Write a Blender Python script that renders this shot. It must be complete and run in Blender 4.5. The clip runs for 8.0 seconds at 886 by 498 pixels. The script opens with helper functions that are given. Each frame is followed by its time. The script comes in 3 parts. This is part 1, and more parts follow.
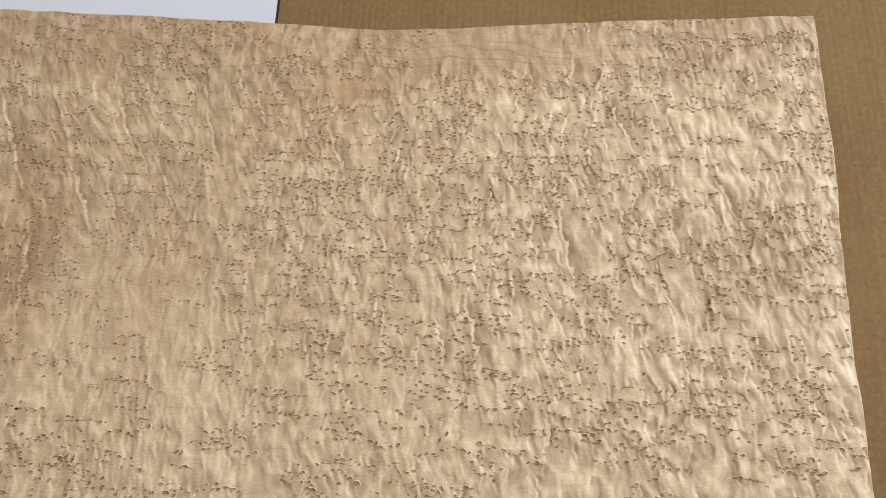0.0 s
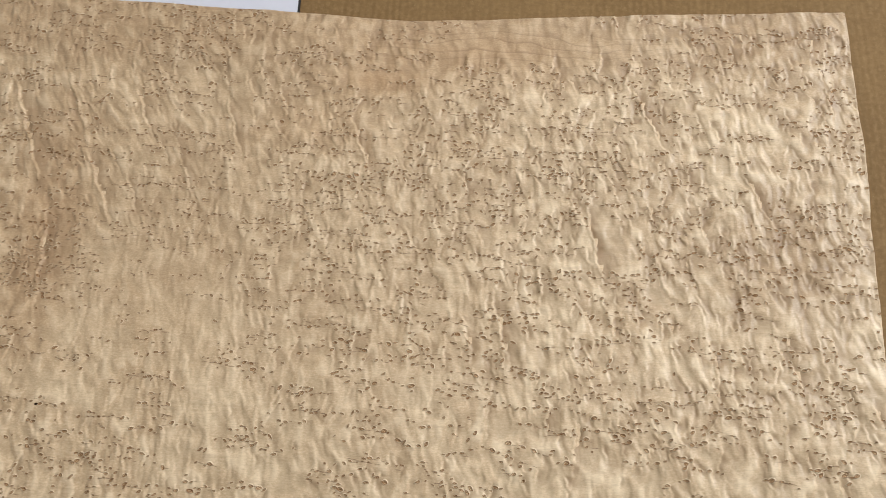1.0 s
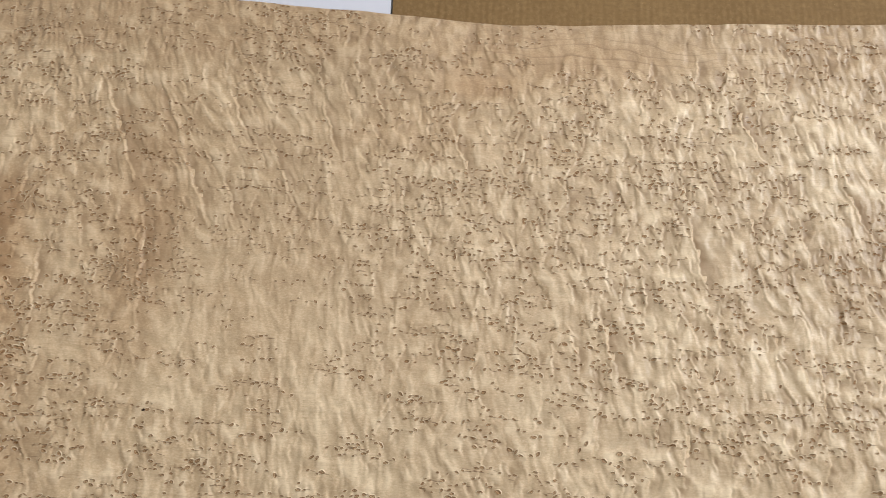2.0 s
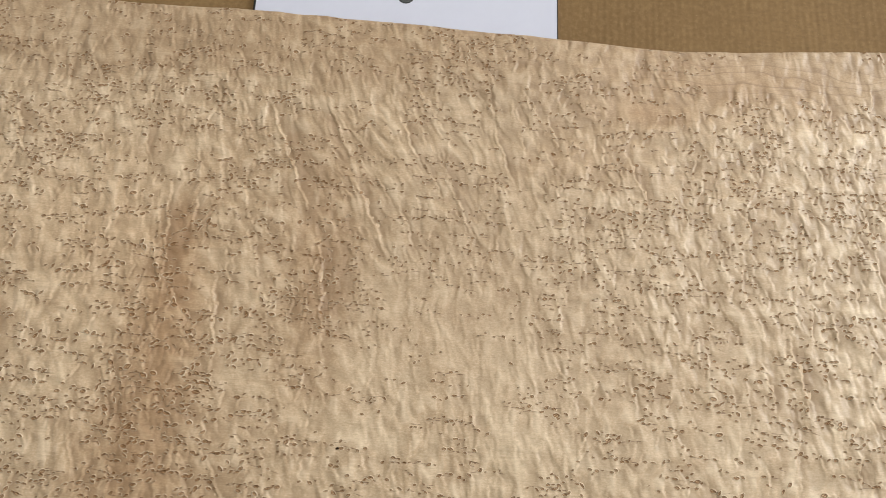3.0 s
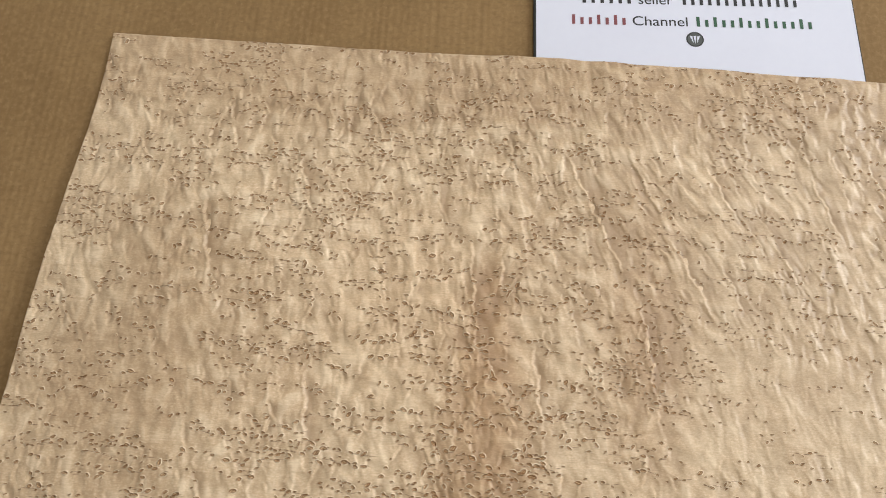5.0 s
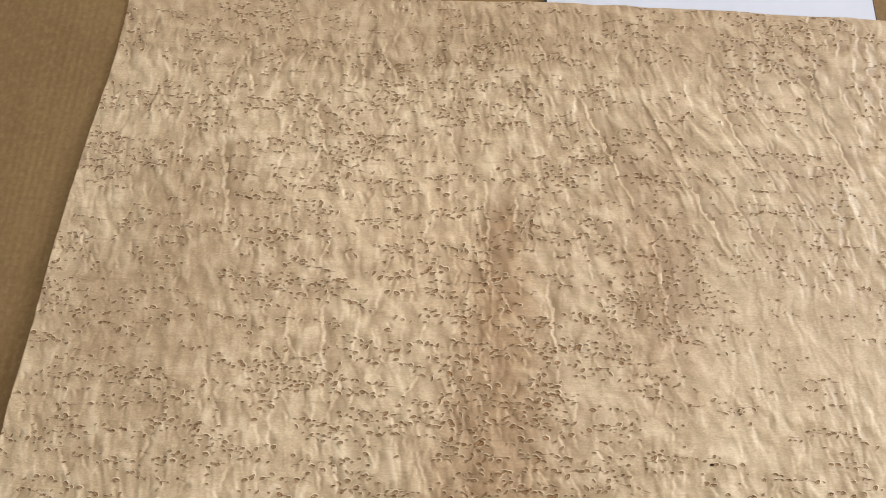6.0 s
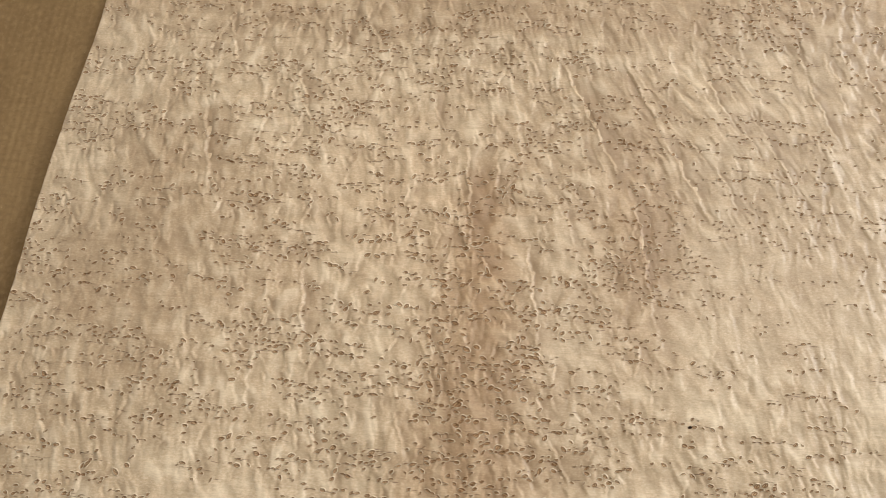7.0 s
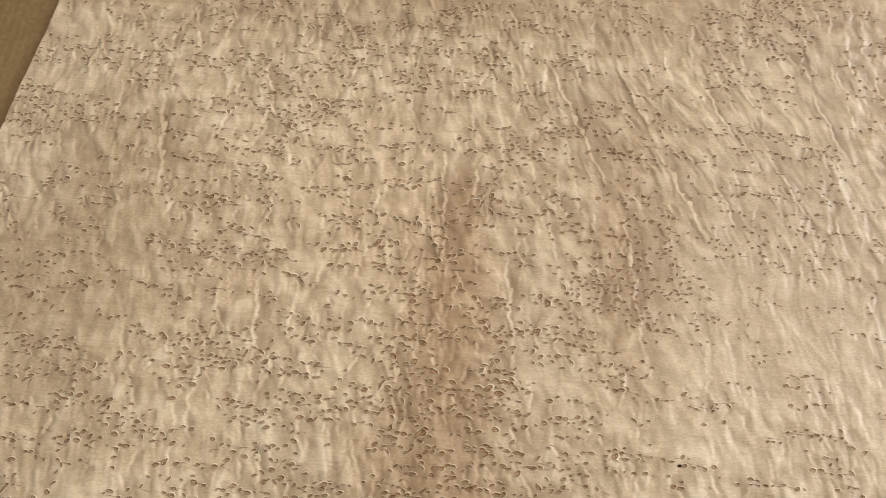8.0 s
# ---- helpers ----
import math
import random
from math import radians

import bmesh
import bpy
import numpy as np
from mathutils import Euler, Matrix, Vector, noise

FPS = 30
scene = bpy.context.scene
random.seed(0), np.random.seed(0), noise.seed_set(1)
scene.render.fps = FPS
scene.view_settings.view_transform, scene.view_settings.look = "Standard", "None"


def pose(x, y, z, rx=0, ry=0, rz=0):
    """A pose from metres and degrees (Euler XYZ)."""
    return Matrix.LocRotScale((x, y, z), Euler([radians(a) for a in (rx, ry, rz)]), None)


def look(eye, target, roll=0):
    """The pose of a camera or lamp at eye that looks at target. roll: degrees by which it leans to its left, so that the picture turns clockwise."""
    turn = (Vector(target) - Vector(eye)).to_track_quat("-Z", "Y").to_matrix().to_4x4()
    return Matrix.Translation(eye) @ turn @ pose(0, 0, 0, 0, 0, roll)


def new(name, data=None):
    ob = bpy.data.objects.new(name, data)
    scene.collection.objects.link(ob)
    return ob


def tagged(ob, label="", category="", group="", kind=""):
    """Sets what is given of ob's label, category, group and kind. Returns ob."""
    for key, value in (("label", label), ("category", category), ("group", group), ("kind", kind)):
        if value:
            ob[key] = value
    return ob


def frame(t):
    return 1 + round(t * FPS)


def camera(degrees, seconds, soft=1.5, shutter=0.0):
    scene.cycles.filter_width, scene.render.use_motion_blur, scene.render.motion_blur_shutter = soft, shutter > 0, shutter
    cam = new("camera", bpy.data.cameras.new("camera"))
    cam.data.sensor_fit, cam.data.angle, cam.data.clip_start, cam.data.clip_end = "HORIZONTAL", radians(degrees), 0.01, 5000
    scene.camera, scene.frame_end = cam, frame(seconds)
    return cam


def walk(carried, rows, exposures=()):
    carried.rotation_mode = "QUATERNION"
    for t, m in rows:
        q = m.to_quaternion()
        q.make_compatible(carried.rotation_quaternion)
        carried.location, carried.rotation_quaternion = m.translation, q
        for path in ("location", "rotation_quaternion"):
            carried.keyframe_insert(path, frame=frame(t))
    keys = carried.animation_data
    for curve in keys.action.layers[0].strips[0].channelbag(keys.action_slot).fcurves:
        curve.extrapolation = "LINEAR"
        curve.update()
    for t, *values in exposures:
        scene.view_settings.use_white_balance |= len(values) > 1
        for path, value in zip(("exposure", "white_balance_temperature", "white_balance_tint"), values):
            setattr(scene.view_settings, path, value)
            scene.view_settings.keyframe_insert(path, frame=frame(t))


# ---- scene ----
cam = camera(63.4, 8.0, soft=1.0)
PATH = [
    (0, (0.154, -0.33, 0.449), (0.068, 0.329, -1.437), -5.1),
    (0.5, (0.151, -0.325, 0.445), (0.079, 0.323, -1.446), -3.7),
    (1, (0.131, -0.325, 0.444), (0.067, 0.309, -1.452), -2.9),
    (1.2, (0.122, -0.322, 0.445), (0.059, 0.295, -1.456), -2.9),
    (2.3, (0.02, -0.312, 0.448), (0.01, 0.281, -1.462), 2.7),
    (2.5, (-0.004, -0.308, 0.446), (-0.01, 0.279, -1.465), 3.1),
    (3, (-0.07, -0.297, 0.445), (-0.074, 0.29, -1.467), 3.4),
    (3.5, (-0.132, -0.286, 0.44), (-0.152, 0.309, -1.47), 2.1),
    (4, (-0.182, -0.274, 0.438), (-0.221, 0.345, -1.464), 0.3),
    (4.5, (-0.226, -0.267, 0.428), (-0.279, 0.368, -1.468), -1.2),
    (5, (-0.255, -0.274, 0.418), (-0.325, 0.373, -1.473), -2.8),
    (5.2, (-0.262, -0.28, 0.415), (-0.341, 0.368, -1.476), -3.7),
    (6.5, (-0.246, -0.326, 0.41), (-0.355, 0.313, -1.482), -6.8),
    (7, (-0.24, -0.33, 0.404), (-0.353, 0.309, -1.488), -6.6),
    (7.5, (-0.239, -0.326, 0.4), (-0.355, 0.332, -1.485), -5.9),
    (8, (-0.228, -0.324, 0.366), (-0.333, 0.383, -1.501), -3.5),
]
EXPOSURES = [(0.0, -0.20), (1.0, -0.20), (2.5, -0.19), (3.5, -0.10), (4.5, 0.0), (5.2, 0.05), (6.5, 0.02), (7.0, 0.0), (8.0, -0.04)]
walk(cam, [(t, look(eye, target, roll)) for t, eye, target, roll in PATH], EXPOSURES)

# ---- light ----
world = bpy.data.worlds.new("world")
scene.world = world
world.use_nodes = True
wn = world.node_tree.nodes
sky = wn.new("ShaderNodeTexSky")
sky.sky_type, sky.sun_disc = "NISHITA", False
sky.sun_elevation, sky.sun_rotation = radians(40), radians(60)
world.node_tree.links.new(sky.outputs[0], wn["Background"].inputs[0])
wn["Background"].inputs[1].default_value = 0.1


def area_lamp(name, m, sx, sy, watts, colour):
    lamp = bpy.data.lights.new(name, "AREA")
    lamp.shape, lamp.size, lamp.size_y, lamp.energy, lamp.color = "RECTANGLE", sx, sy, watts, colour
    ob = new(name, lamp)
    ob.matrix_world = m
    return ob


# added light through a side opening and from overhead; neither source is in view
area_lamp("added_side_light", pose(2.03, 0.75, 1.35, 0, 90, 0), 1.0, 1.4, 64, (0.94, 0.975, 1.0))
area_lamp("added_overhead_light", pose(0.35, 0.55, 2.36), 0.9, 0.5, 12, (1.0, 0.93, 0.84))


# ---- materials ----
class Nodes:
    """A short way to write node trees."""

    def __init__(self, name):
        self.mat = bpy.data.materials.new(name)
        self.mat.use_nodes = True
        self.tree = self.mat.node_tree
        self.bsdf = self.tree.nodes["Principled BSDF"]

    def put(self, socket, value):
        if isinstance(value, bpy.types.NodeSocket):
            self.tree.links.new(value, socket)
        else:
            socket.default_value = value

    def math(self, op, a, b=0.0, c=0.0, clamp=False):
        n = self.tree.nodes.new("ShaderNodeMath")
        n.operation, n.use_clamp = op, clamp
        for k, v in enumerate((a, b, c)):
            self.put(n.inputs[k], v)
        return n.outputs[0]

    def step(self, x, lo, hi, a=0.0, b=1.0):
        n = self.tree.nodes.new("ShaderNodeMapRange")
        n.interpolation_type = "SMOOTHSTEP"
        for k, v in enumerate((x, lo, hi, a, b)):
            self.put(n.inputs[k], v)
        return n.outputs[0]

    def coords(self, sx, sy, sz=1.0, rot=0.0, offset=(0, 0, 0)):
        tc = self.tree.nodes.new("ShaderNodeTexCoord")
        mp = self.tree.nodes.new("ShaderNodeMapping")
        mp.inputs["Location"].default_value = offset
        mp.inputs["Rotation"].default_value = (0, 0, radians(rot))
        mp.inputs["Scale"].default_value = (sx, sy, sz)
        self.tree.links.new(tc.outputs["Object"], mp.inputs[0])
        return mp.outputs[0]

    def noise(self, vec, scale, detail=2.0, rough=0.5, warp=0.0, out=0):
        n = self.tree.nodes.new("ShaderNodeTexNoise")
        self.put(n.inputs["Vector"], vec)
        self.put(n.inputs["Scale"], scale)
        self.put(n.inputs["Detail"], detail)
        self.put(n.inputs["Roughness"], rough)
        self.put(n.inputs["Distortion"], warp)
        return n.outputs[out]

    def mix(self, f, a, b, blend="MIX"):
        n = self.tree.nodes.new("ShaderNodeMix")
        n.data_type, n.blend_type = "RGBA", blend
        self.put(n.inputs[0], f)
        self.put(n.inputs[6], (*a, 1) if isinstance(a, tuple) else a)
        self.put(n.inputs[7], (*b, 1) if isinstance(b, tuple) else b)
        return n.outputs[2]

    def attr(self, name, out="Fac"):
        n = self.tree.nodes.new("ShaderNodeAttribute")
        n.attribute_name = name
        return n.outputs[out]

    def bump(self, height, distance, strength=1.0, normal=None):
        n = self.tree.nodes.new("ShaderNodeBump")
        n.inputs["Strength"].default_value, n.inputs["Distance"].default_value = strength, distance
        self.put(n.inputs["Height"], height)
        if normal is not None:
            self.put(n.inputs["Normal"], normal)
        return n.outputs[0]

    def done(self, colour, rough, normal=None, spec=0.5):
        self.put(self.bsdf.inputs["Base Color"], (*colour, 1) if isinstance(colour, tuple) else colour)
        self.put(self.bsdf.inputs["Roughness"], rough)
        self.put(self.bsdf.inputs["Specular IOR Level"], spec)
        if normal is not None:
            self.put(self.bsdf.inputs["Normal"], normal)
        return self.mat


EYE_LAYERS, DASH_LAYERS = 14, 5


def maple_material():
    n = Nodes("birdseye_maple")
    # nearest eye and nearest dash, as distances in units of their own outline
    wob = n.noise(n.coords(1, 1), 800, 2)
    d, local = None, None
    for k in range(EYE_LAYERS):
        vec = n.attr(f"eye_{k}", "Vector")
        v = n.tree.nodes.new("ShaderNodeVectorMath")
        v.operation = "LENGTH"
        n.put(v.inputs[0], vec)
        if d is None:
            d, local = v.outputs["Value"], vec
        else:
            local = n.mix(n.math("LESS_THAN", v.outputs["Value"], d), local, vec)
            d = n.math("MINIMUM", d, v.outputs["Value"])
    part_of = n.tree.nodes.new("ShaderNodeSeparateXYZ")
    n.put(part_of.inputs[0], local)
    ex, ey = part_of.outputs[0], part_of.outputs[1]
    e = None
    for k in range(DASH_LAYERS):
        v = n.tree.nodes.new("ShaderNodeVectorMath")
        v.operation = "LENGTH"
        n.put(v.inputs[0], n.attr(f"dash_{k}", "Vector"))
        e = v.outputs["Value"] if e is None else n.math("MINIMUM", e, v.outputs["Value"])
    # almond outline with pointed ends, uneven
    almond = n.math("ADD", n.math("ABSOLUTE", ey), n.math("MULTIPLY", ex, ex))
    d = n.math("ADD", n.math("MULTIPLY", d, 0.5), n.math("MULTIPLY", n.math("MINIMUM", almond, 6.0), 0.5))
    d = n.math("ADD", d, n.math("MULTIPLY", n.math("SUBTRACT", wob, 0.5), 1.15))
    patch = n.noise(n.coords(1, 1), 260, 2)
    hatch = n.noise(n.coords(1.0, 1.6, rot=35), 900, 1)
    ring = n.math("MULTIPLY", n.step(d, 0.52, 0.76), n.step(d, 1.04, 1.24, 1.0, 0.0))
    stroke = n.step(n.math("ABSOLUTE", n.math("ADD", n.math("MULTIPLY", ex, 0.62), n.math("MULTIPLY", ey, -0.78))), 0.08, 0.28, 1.0, 0.0)
    core = n.math("MULTIPLY", stroke, n.step(d, 0.50, 0.90, 0.9, 0.0))
    rim = n.math("MULTIPLY", n.math("MULTIPLY", n.step(d, 1.14, 1.30), n.step(d, 1.45, 1.75, 1.0, 0.0)), n.step(patch, 0.36, 0.56))
    ringed = n.math("MULTIPLY", n.math("MAXIMUM", core, ring), n.step(patch, 0.30, 0.62, 1.0, 0.75))
    ringed = n.math("MULTIPLY", ringed, n.step(hatch, 0.26, 0.44, 0.5, 1.0))
    inside = n.step(d, 0.85, 1.20, 0.40, 0.0)
    dash = n.math("MULTIPLY", n.step(e, 0.35, 1.0, 0.9, 0.0), n.step(wob, 0.3, 0.6, 0.3, 1.0))
    # broad tone, cloudy figure, fine grain
    broad = n.noise(n.coords(1.0, 0.55, rot=8), 7, 3, 0.55)
    cloud = n.noise(n.coords(1.0, 0.45, rot=-14), 60, 4, 0.6, 0.4)
    fibre = n.noise(n.coords(0.10, 1.0), 2300, 3, 0.65, 0.4)
    flock = n.noise(n.coords(0.55, 1.0), 1050, 3, 0.7)
    streak = n.noise(n.coords(0.06, 1.0), 420, 3, 0.6)
    col = n.mix(n.step(broad, 0.32, 0.68), (0.645, 0.469, 0.298), (0.730, 0.557, 0.372))
    # paler bare wood, and a near-side glare painted in with it
    col = n.mix(n.math("MULTIPLY", n.attr("pale"), 0.65), col, (0.79, 0.628, 0.432))
    col = n.mix(n.math("MULTIPLY", n.step(cloud, 0.36, 0.58, 1.0, 0.0), 0.30), col, (0.50, 0.345, 0.205))
    col = n.mix(n.math("MULTIPLY", n.step(flock, 0.48, 0.66), 0.50), col, (0.87, 0.72, 0.52))
    col = n.mix(n.math("MULTIPLY", n.step(flock, 0.34, 0.46, 1.0, 0.0), 0.35), col, (0.44, 0.30, 0.18))
    # the figure runs along the curl, which slants across the sheet
    here = n.tree.nodes.new("ShaderNodeTexCoord")
    apart = n.tree.nodes.new("ShaderNodeSeparateXYZ")
    n.put(apart.inputs[0], here.outputs["Object"])
    slanted = n.tree.nodes.new("ShaderNodeCombineXYZ")
    n.put(slanted.inputs[0], n.attr("along"))
    n.put(slanted.inputs[1], n.math("MULTIPLY", apart.outputs[1], 0.55))
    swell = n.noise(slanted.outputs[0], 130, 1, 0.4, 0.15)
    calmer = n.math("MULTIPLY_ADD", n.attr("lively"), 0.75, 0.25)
    # figure tone, with shade in its hollows and gleam on its swells painted in
    sunk_shade = n.step(swell, 0.37, 0.54, 1.0, 0.0)
    col = n.mix(n.math("MULTIPLY", sunk_shade, n.math("MULTIPLY", calmer, 0.50)), col, (0.37, 0.265, 0.158))
    raised_gleam = n.step(swell, 0.53, 0.66)
    col = n.mix(n.math("MULTIPLY", raised_gleam, n.math("MULTIPLY", calmer, 0.60)), col, (0.90, 0.745, 0.54))
    # brown of the creases, deepened to stand for the shade in them
    col = n.mix(n.math("MULTIPLY", n.attr("curl_shade"), 1.0), col, (0.325, 0.210, 0.120))
    col = n.mix(n.math("MULTIPLY", n.step(streak, 0.50, 0.70), 0.24), col, (0.45, 0.30, 0.18))
    col = n.mix(n.math("MULTIPLY", n.step(fibre, 0.45, 0.70), 0.24), col, (0.36, 0.24, 0.14))
    # growth lines near the far edge, and faint ones over the whole sheet
    warp = n.noise(n.coords(0.4, 1), 16, 3, 0.6)
    tc = n.tree.nodes.new("ShaderNodeTexCoord")
    sep = n.tree.nodes.new("ShaderNodeSeparateXYZ")
    n.put(sep.inputs[0], tc.outputs["Object"])
    lines = n.math("FRACT", n.math("ADD", n.math("MULTIPLY", sep.outputs[1], 150.0), n.math("MULTIPLY", warp, 7.0)))
    line = n.math("MULTIPLY", n.step(lines, 0.0, 0.22, 1.0, 0.0), n.attr("growth"))
    col = n.mix(n.math("MULTIPLY", line, 0.45), col, (0.25, 0.15, 0.08))
    # tawny wood tone, together with painted shade where the sheet turns from the light
    col = n.mix(n.attr("tawny_shade"), col, (0.775, 0.730, 0.688), "MULTIPLY")
    col = n.mix(n.attr("ruddy"), col, (0.930, 0.840, 0.760), "MULTIPLY")
    col = n.mix(n.math("MULTIPLY", rim, 0.65), col, (0.95, 0.83, 0.63))
    col = n.mix(inside, col, (0.58, 0.37, 0.20))
    col = n.mix(n.math("MULTIPLY", core, 0.6), col, (0.095, 0.038, 0.013))
    col = n.mix(n.math("MULTIPLY", ringed, 0.94), col, (0.185, 0.078, 0.027))
    col = n.mix(dash, col, (0.15, 0.075, 0.032))
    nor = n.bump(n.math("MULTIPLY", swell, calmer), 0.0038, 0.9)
    collar = n.math("SUBTRACT", n.step(d, 0.3, 1.15), n.step(d, 1.2, 1.75, 0.0, 0.75))
    nor = n.bump(collar, 0.00052, 0.9, nor)
    nor = n.bump(n.math("ADD", fibre, flock), 0.00008, 0.6, nor)
    rough = n.math("MULTIPLY_ADD", flock, 0.14, n.step(d, 0.9, 1.3, 0.70, 0.34))
    return n.done(col, rough, nor, n.step(d, 0.9, 1.4, 0.06, 0.42))


def cardboard_material():
    n = Nodes("kraft_cardboard")
    ob = n.coords(1, 1)
    cloud = n.noise(ob, 9, 4, 0.6)
    fib = n.noise(n.coords(1.0, 0.7), 330, 3, 0.65)
    weave = n.noise(n.coords(0.5, 1.0), 420, 3, 0.65)
    streak = n.noise(n.coords(1.0, 0.05), 160, 2, 0.6)
    speck = n.noise(ob, 900, 1)
    col = n.mix(n.step(cloud, 0.3, 0.7), (0.215, 0.130, 0.056), (0.262, 0.163, 0.073))
    col = n.mix(n.math("MULTIPLY", n.step(fib, 0.42, 0.70), 0.45), col, (0.33, 0.215, 0.105))
    col = n.mix(n.math("MULTIPLY", n.step(weave, 0.45, 0.70), 0.40), col, (0.17, 0.10, 0.043))
    col = n.mix(n.math("MULTIPLY", n.step(streak, 0.42, 0.66), 0.14), col, (0.15, 0.088, 0.036))
    col = n.mix(n.math("MULTIPLY", n.step(speck, 0.73, 0.82), 0.4), col, (0.52, 0.40, 0.25))
    col = n.mix(n.math("MULTIPLY", n.step(speck, 0.20, 0.27, 1.0, 0.0), 0.4), col, (0.08, 0.045, 0.02))
    return n.done(col, 0.72, n.bump(n.math("ADD", fib, weave), 0.00012, 0.6), 0.12)


def plain_material(name, a, b, scale, rough, bump=0.0001, spec=0.4):
    n = Nodes(name)
    f = n.noise(n.coords(1, 1), scale, 4, 0.6)
    g = n.noise(n.coords(1, 1), scale * 11, 2, 0.6)
    col = n.mix(n.math("MULTIPLY_ADD", g, 0.4, n.math("MULTIPLY", f, 0.6)), a, b)
    return n.done(col, rough, n.bump(g, bump, 0.5), spec)


MAPLE = maple_material()
KRAFT = cardboard_material()
PAPER = plain_material("white_printer_paper", (0.62, 0.63, 0.735), (0.68, 0.69, 0.79), 18, 0.75, 0.00003)
BLACK = plain_material("black_board", (0.008, 0.008, 0.008), (0.02, 0.02, 0.02), 60, 0.6)
INK_BLACK = plain_material("black_ink", (0.012, 0.012, 0.014), (0.03, 0.03, 0.033), 400, 0.6)
INK_RED = plain_material("faded_red_ink", (0.17, 0.045, 0.055), (0.24, 0.07, 0.08), 400, 0.6)
INK_GREEN = plain_material("dark_green_ink", (0.02, 0.07, 0.04), (0.04, 0.11, 0.06), 400, 0.6)
INK_GREY = plain_material("grey_ink", (0.03, 0.033, 0.032), (0.12, 0.13, 0.125), 500, 0.6)
SPECK = plain_material("dark_speck", (0.02, 0.012, 0.008), (0.05, 0.03, 0.018), 800, 0.9, 0.0001, 0.05)
PLASTER = plain_material("white_plaster", (0.72, 0.71, 0.68), (0.80, 0.79, 0.76), 3, 0.85, 0.0006)
FLOOR = plain_material("grey_floor", (0.22, 0.21, 0.20), (0.32, 0.31, 0.29), 5, 0.7, 0.0004)
FRAME = plain_material("white_paint", (0.76, 0.76, 0.74), (0.82, 0.82, 0.80), 20, 0.4)


# ---- building helpers ----
def mesh_of(name, bm, material):
    me = bpy.data.meshes.new(name)
    bm.normal_update()
    bm.to_mesh(me)
    bm.free()
    me.materials.append(material)
    return me


def part(name, bm, material, parent, label=""):
    ob = new(name, mesh_of(name, bm, material))
    ob.parent = parent
    return tagged(ob, label)


def box(bm, x0, y0, z0, x1, y1, z1, bevel=0.0):
    made = bmesh.ops.create_cube(bm, size=1.0, matrix=Matrix.Translation(((x0 + x1) / 2, (y0 + y1) / 2, (z0 + z1) / 2))
                                 @ Matrix.Diagonal((x1 - x0, y1 - y0, z1 - z0, 1)))
    if bevel:
        edges = list({e for v in made["verts"] for e in v.link_edges})
        bmesh.ops.bevel(bm, geom=edges, offset=bevel, segments=2, affect="EDGES", profile=0.5)


def ramp(x, a, b):
    s = np.clip((x - a) / (b - a), 0, 1)
    return s * s * (3 - 2 * s)


def blob(x, y, cx, cy, sx, sy):
    return np.exp(-((x - cx) / sx) ** 2 - ((y - cy) / sy) ** 2)


def smooth_noise(rng, x, y, sx, sy):
    """Value noise over cells of sx by sy metres, about -1 to 1."""
    u, v = (x + 3.0) / sx, (y + 3.0) / sy
    i, j = np.floor(u).astype(int), np.floor(v).astype(int)
    fu, fv = u - i, v - j
    fu, fv = fu * fu * (3 - 2 * fu), fv * fv * (3 - 2 * fv)
    table = rng.uniform(-1, 1, (257, 263))
    a, b = table[i % 257, j % 263], table[(i + 1) % 257, j % 263]
    c, e = table[i % 257, (j + 1) % 263], table[(i + 1) % 257, (j + 1) % 263]
    return (a * (1 - fu) + b * fu) * (1 - fv) + (c * (1 - fu) + e * fu) * fv


# ---- the room round it ----
# unseen plain room, added to close the place and bounce light
def room():
    x0, x1, y0, y1, h, w = -2.2, 2.0, -2.0, 2.2, 2.4, 0.15

    def piece(name, boxes, material, label, category):
        bm = bmesh.new()
        for b in boxes:
            box(bm, *b)
        tagged(new(name, mesh_of(name, bm, material)), label, category, kind="structure")

    piece("floor", [(x0 - w, y0 - w, -0.105, x1 + w, y1 + w, -0.0045)], FLOOR, "plain grey floor under the cardboard", "floor")
    piece("ceiling", [(x0 - w, y0 - w, h, x1 + w, y1 + w, h + 0.1)], PLASTER, "plain white plaster ceiling of the room", "ceiling")
    piece("wall_north", [(x0, y1, -0.0045, x1, y1 + w, h)], PLASTER, "plain white plaster wall", "wall")
    piece("wall_south", [(x0, y0 - w, -0.0045, x1, y0, h)], PLASTER, "plain white plaster wall", "wall")
    piece("wall_west", [(x0 - w, y0 - w, -0.0045, x0, y1 + w, h)], PLASTER, "plain white plaster wall", "wall")
    # window opening and frame, out of view, added for the side light
    a, b, lo, hi = 0.0, 1.5, 0.8, 1.9
    piece("wall_east", [(x1, y0 - w, -0.0045, x1 + w, a, h), (x1, b, -0.0045, x1 + w, y1 + w, h),
                        (x1, a, -0.0045, x1 + w, b, lo), (x1, a, hi, x1 + w, b, h)], PLASTER, "white plaster wall with an opening added for light", "wall")
    f = 0.05
    piece("added_window_1", [(x1 + 0.08, a, lo, x1 + 0.13, b, lo + f), (x1 + 0.08, a, hi - f, x1 + 0.13, b, hi),
                       (x1 + 0.08, a, lo + f, x1 + 0.13, a + f, hi - f), (x1 + 0.08, b - f, lo + f, x1 + 0.13, b, hi - f)],
          FRAME, "white painted frame of an unseen window, added for light", "window")


room()


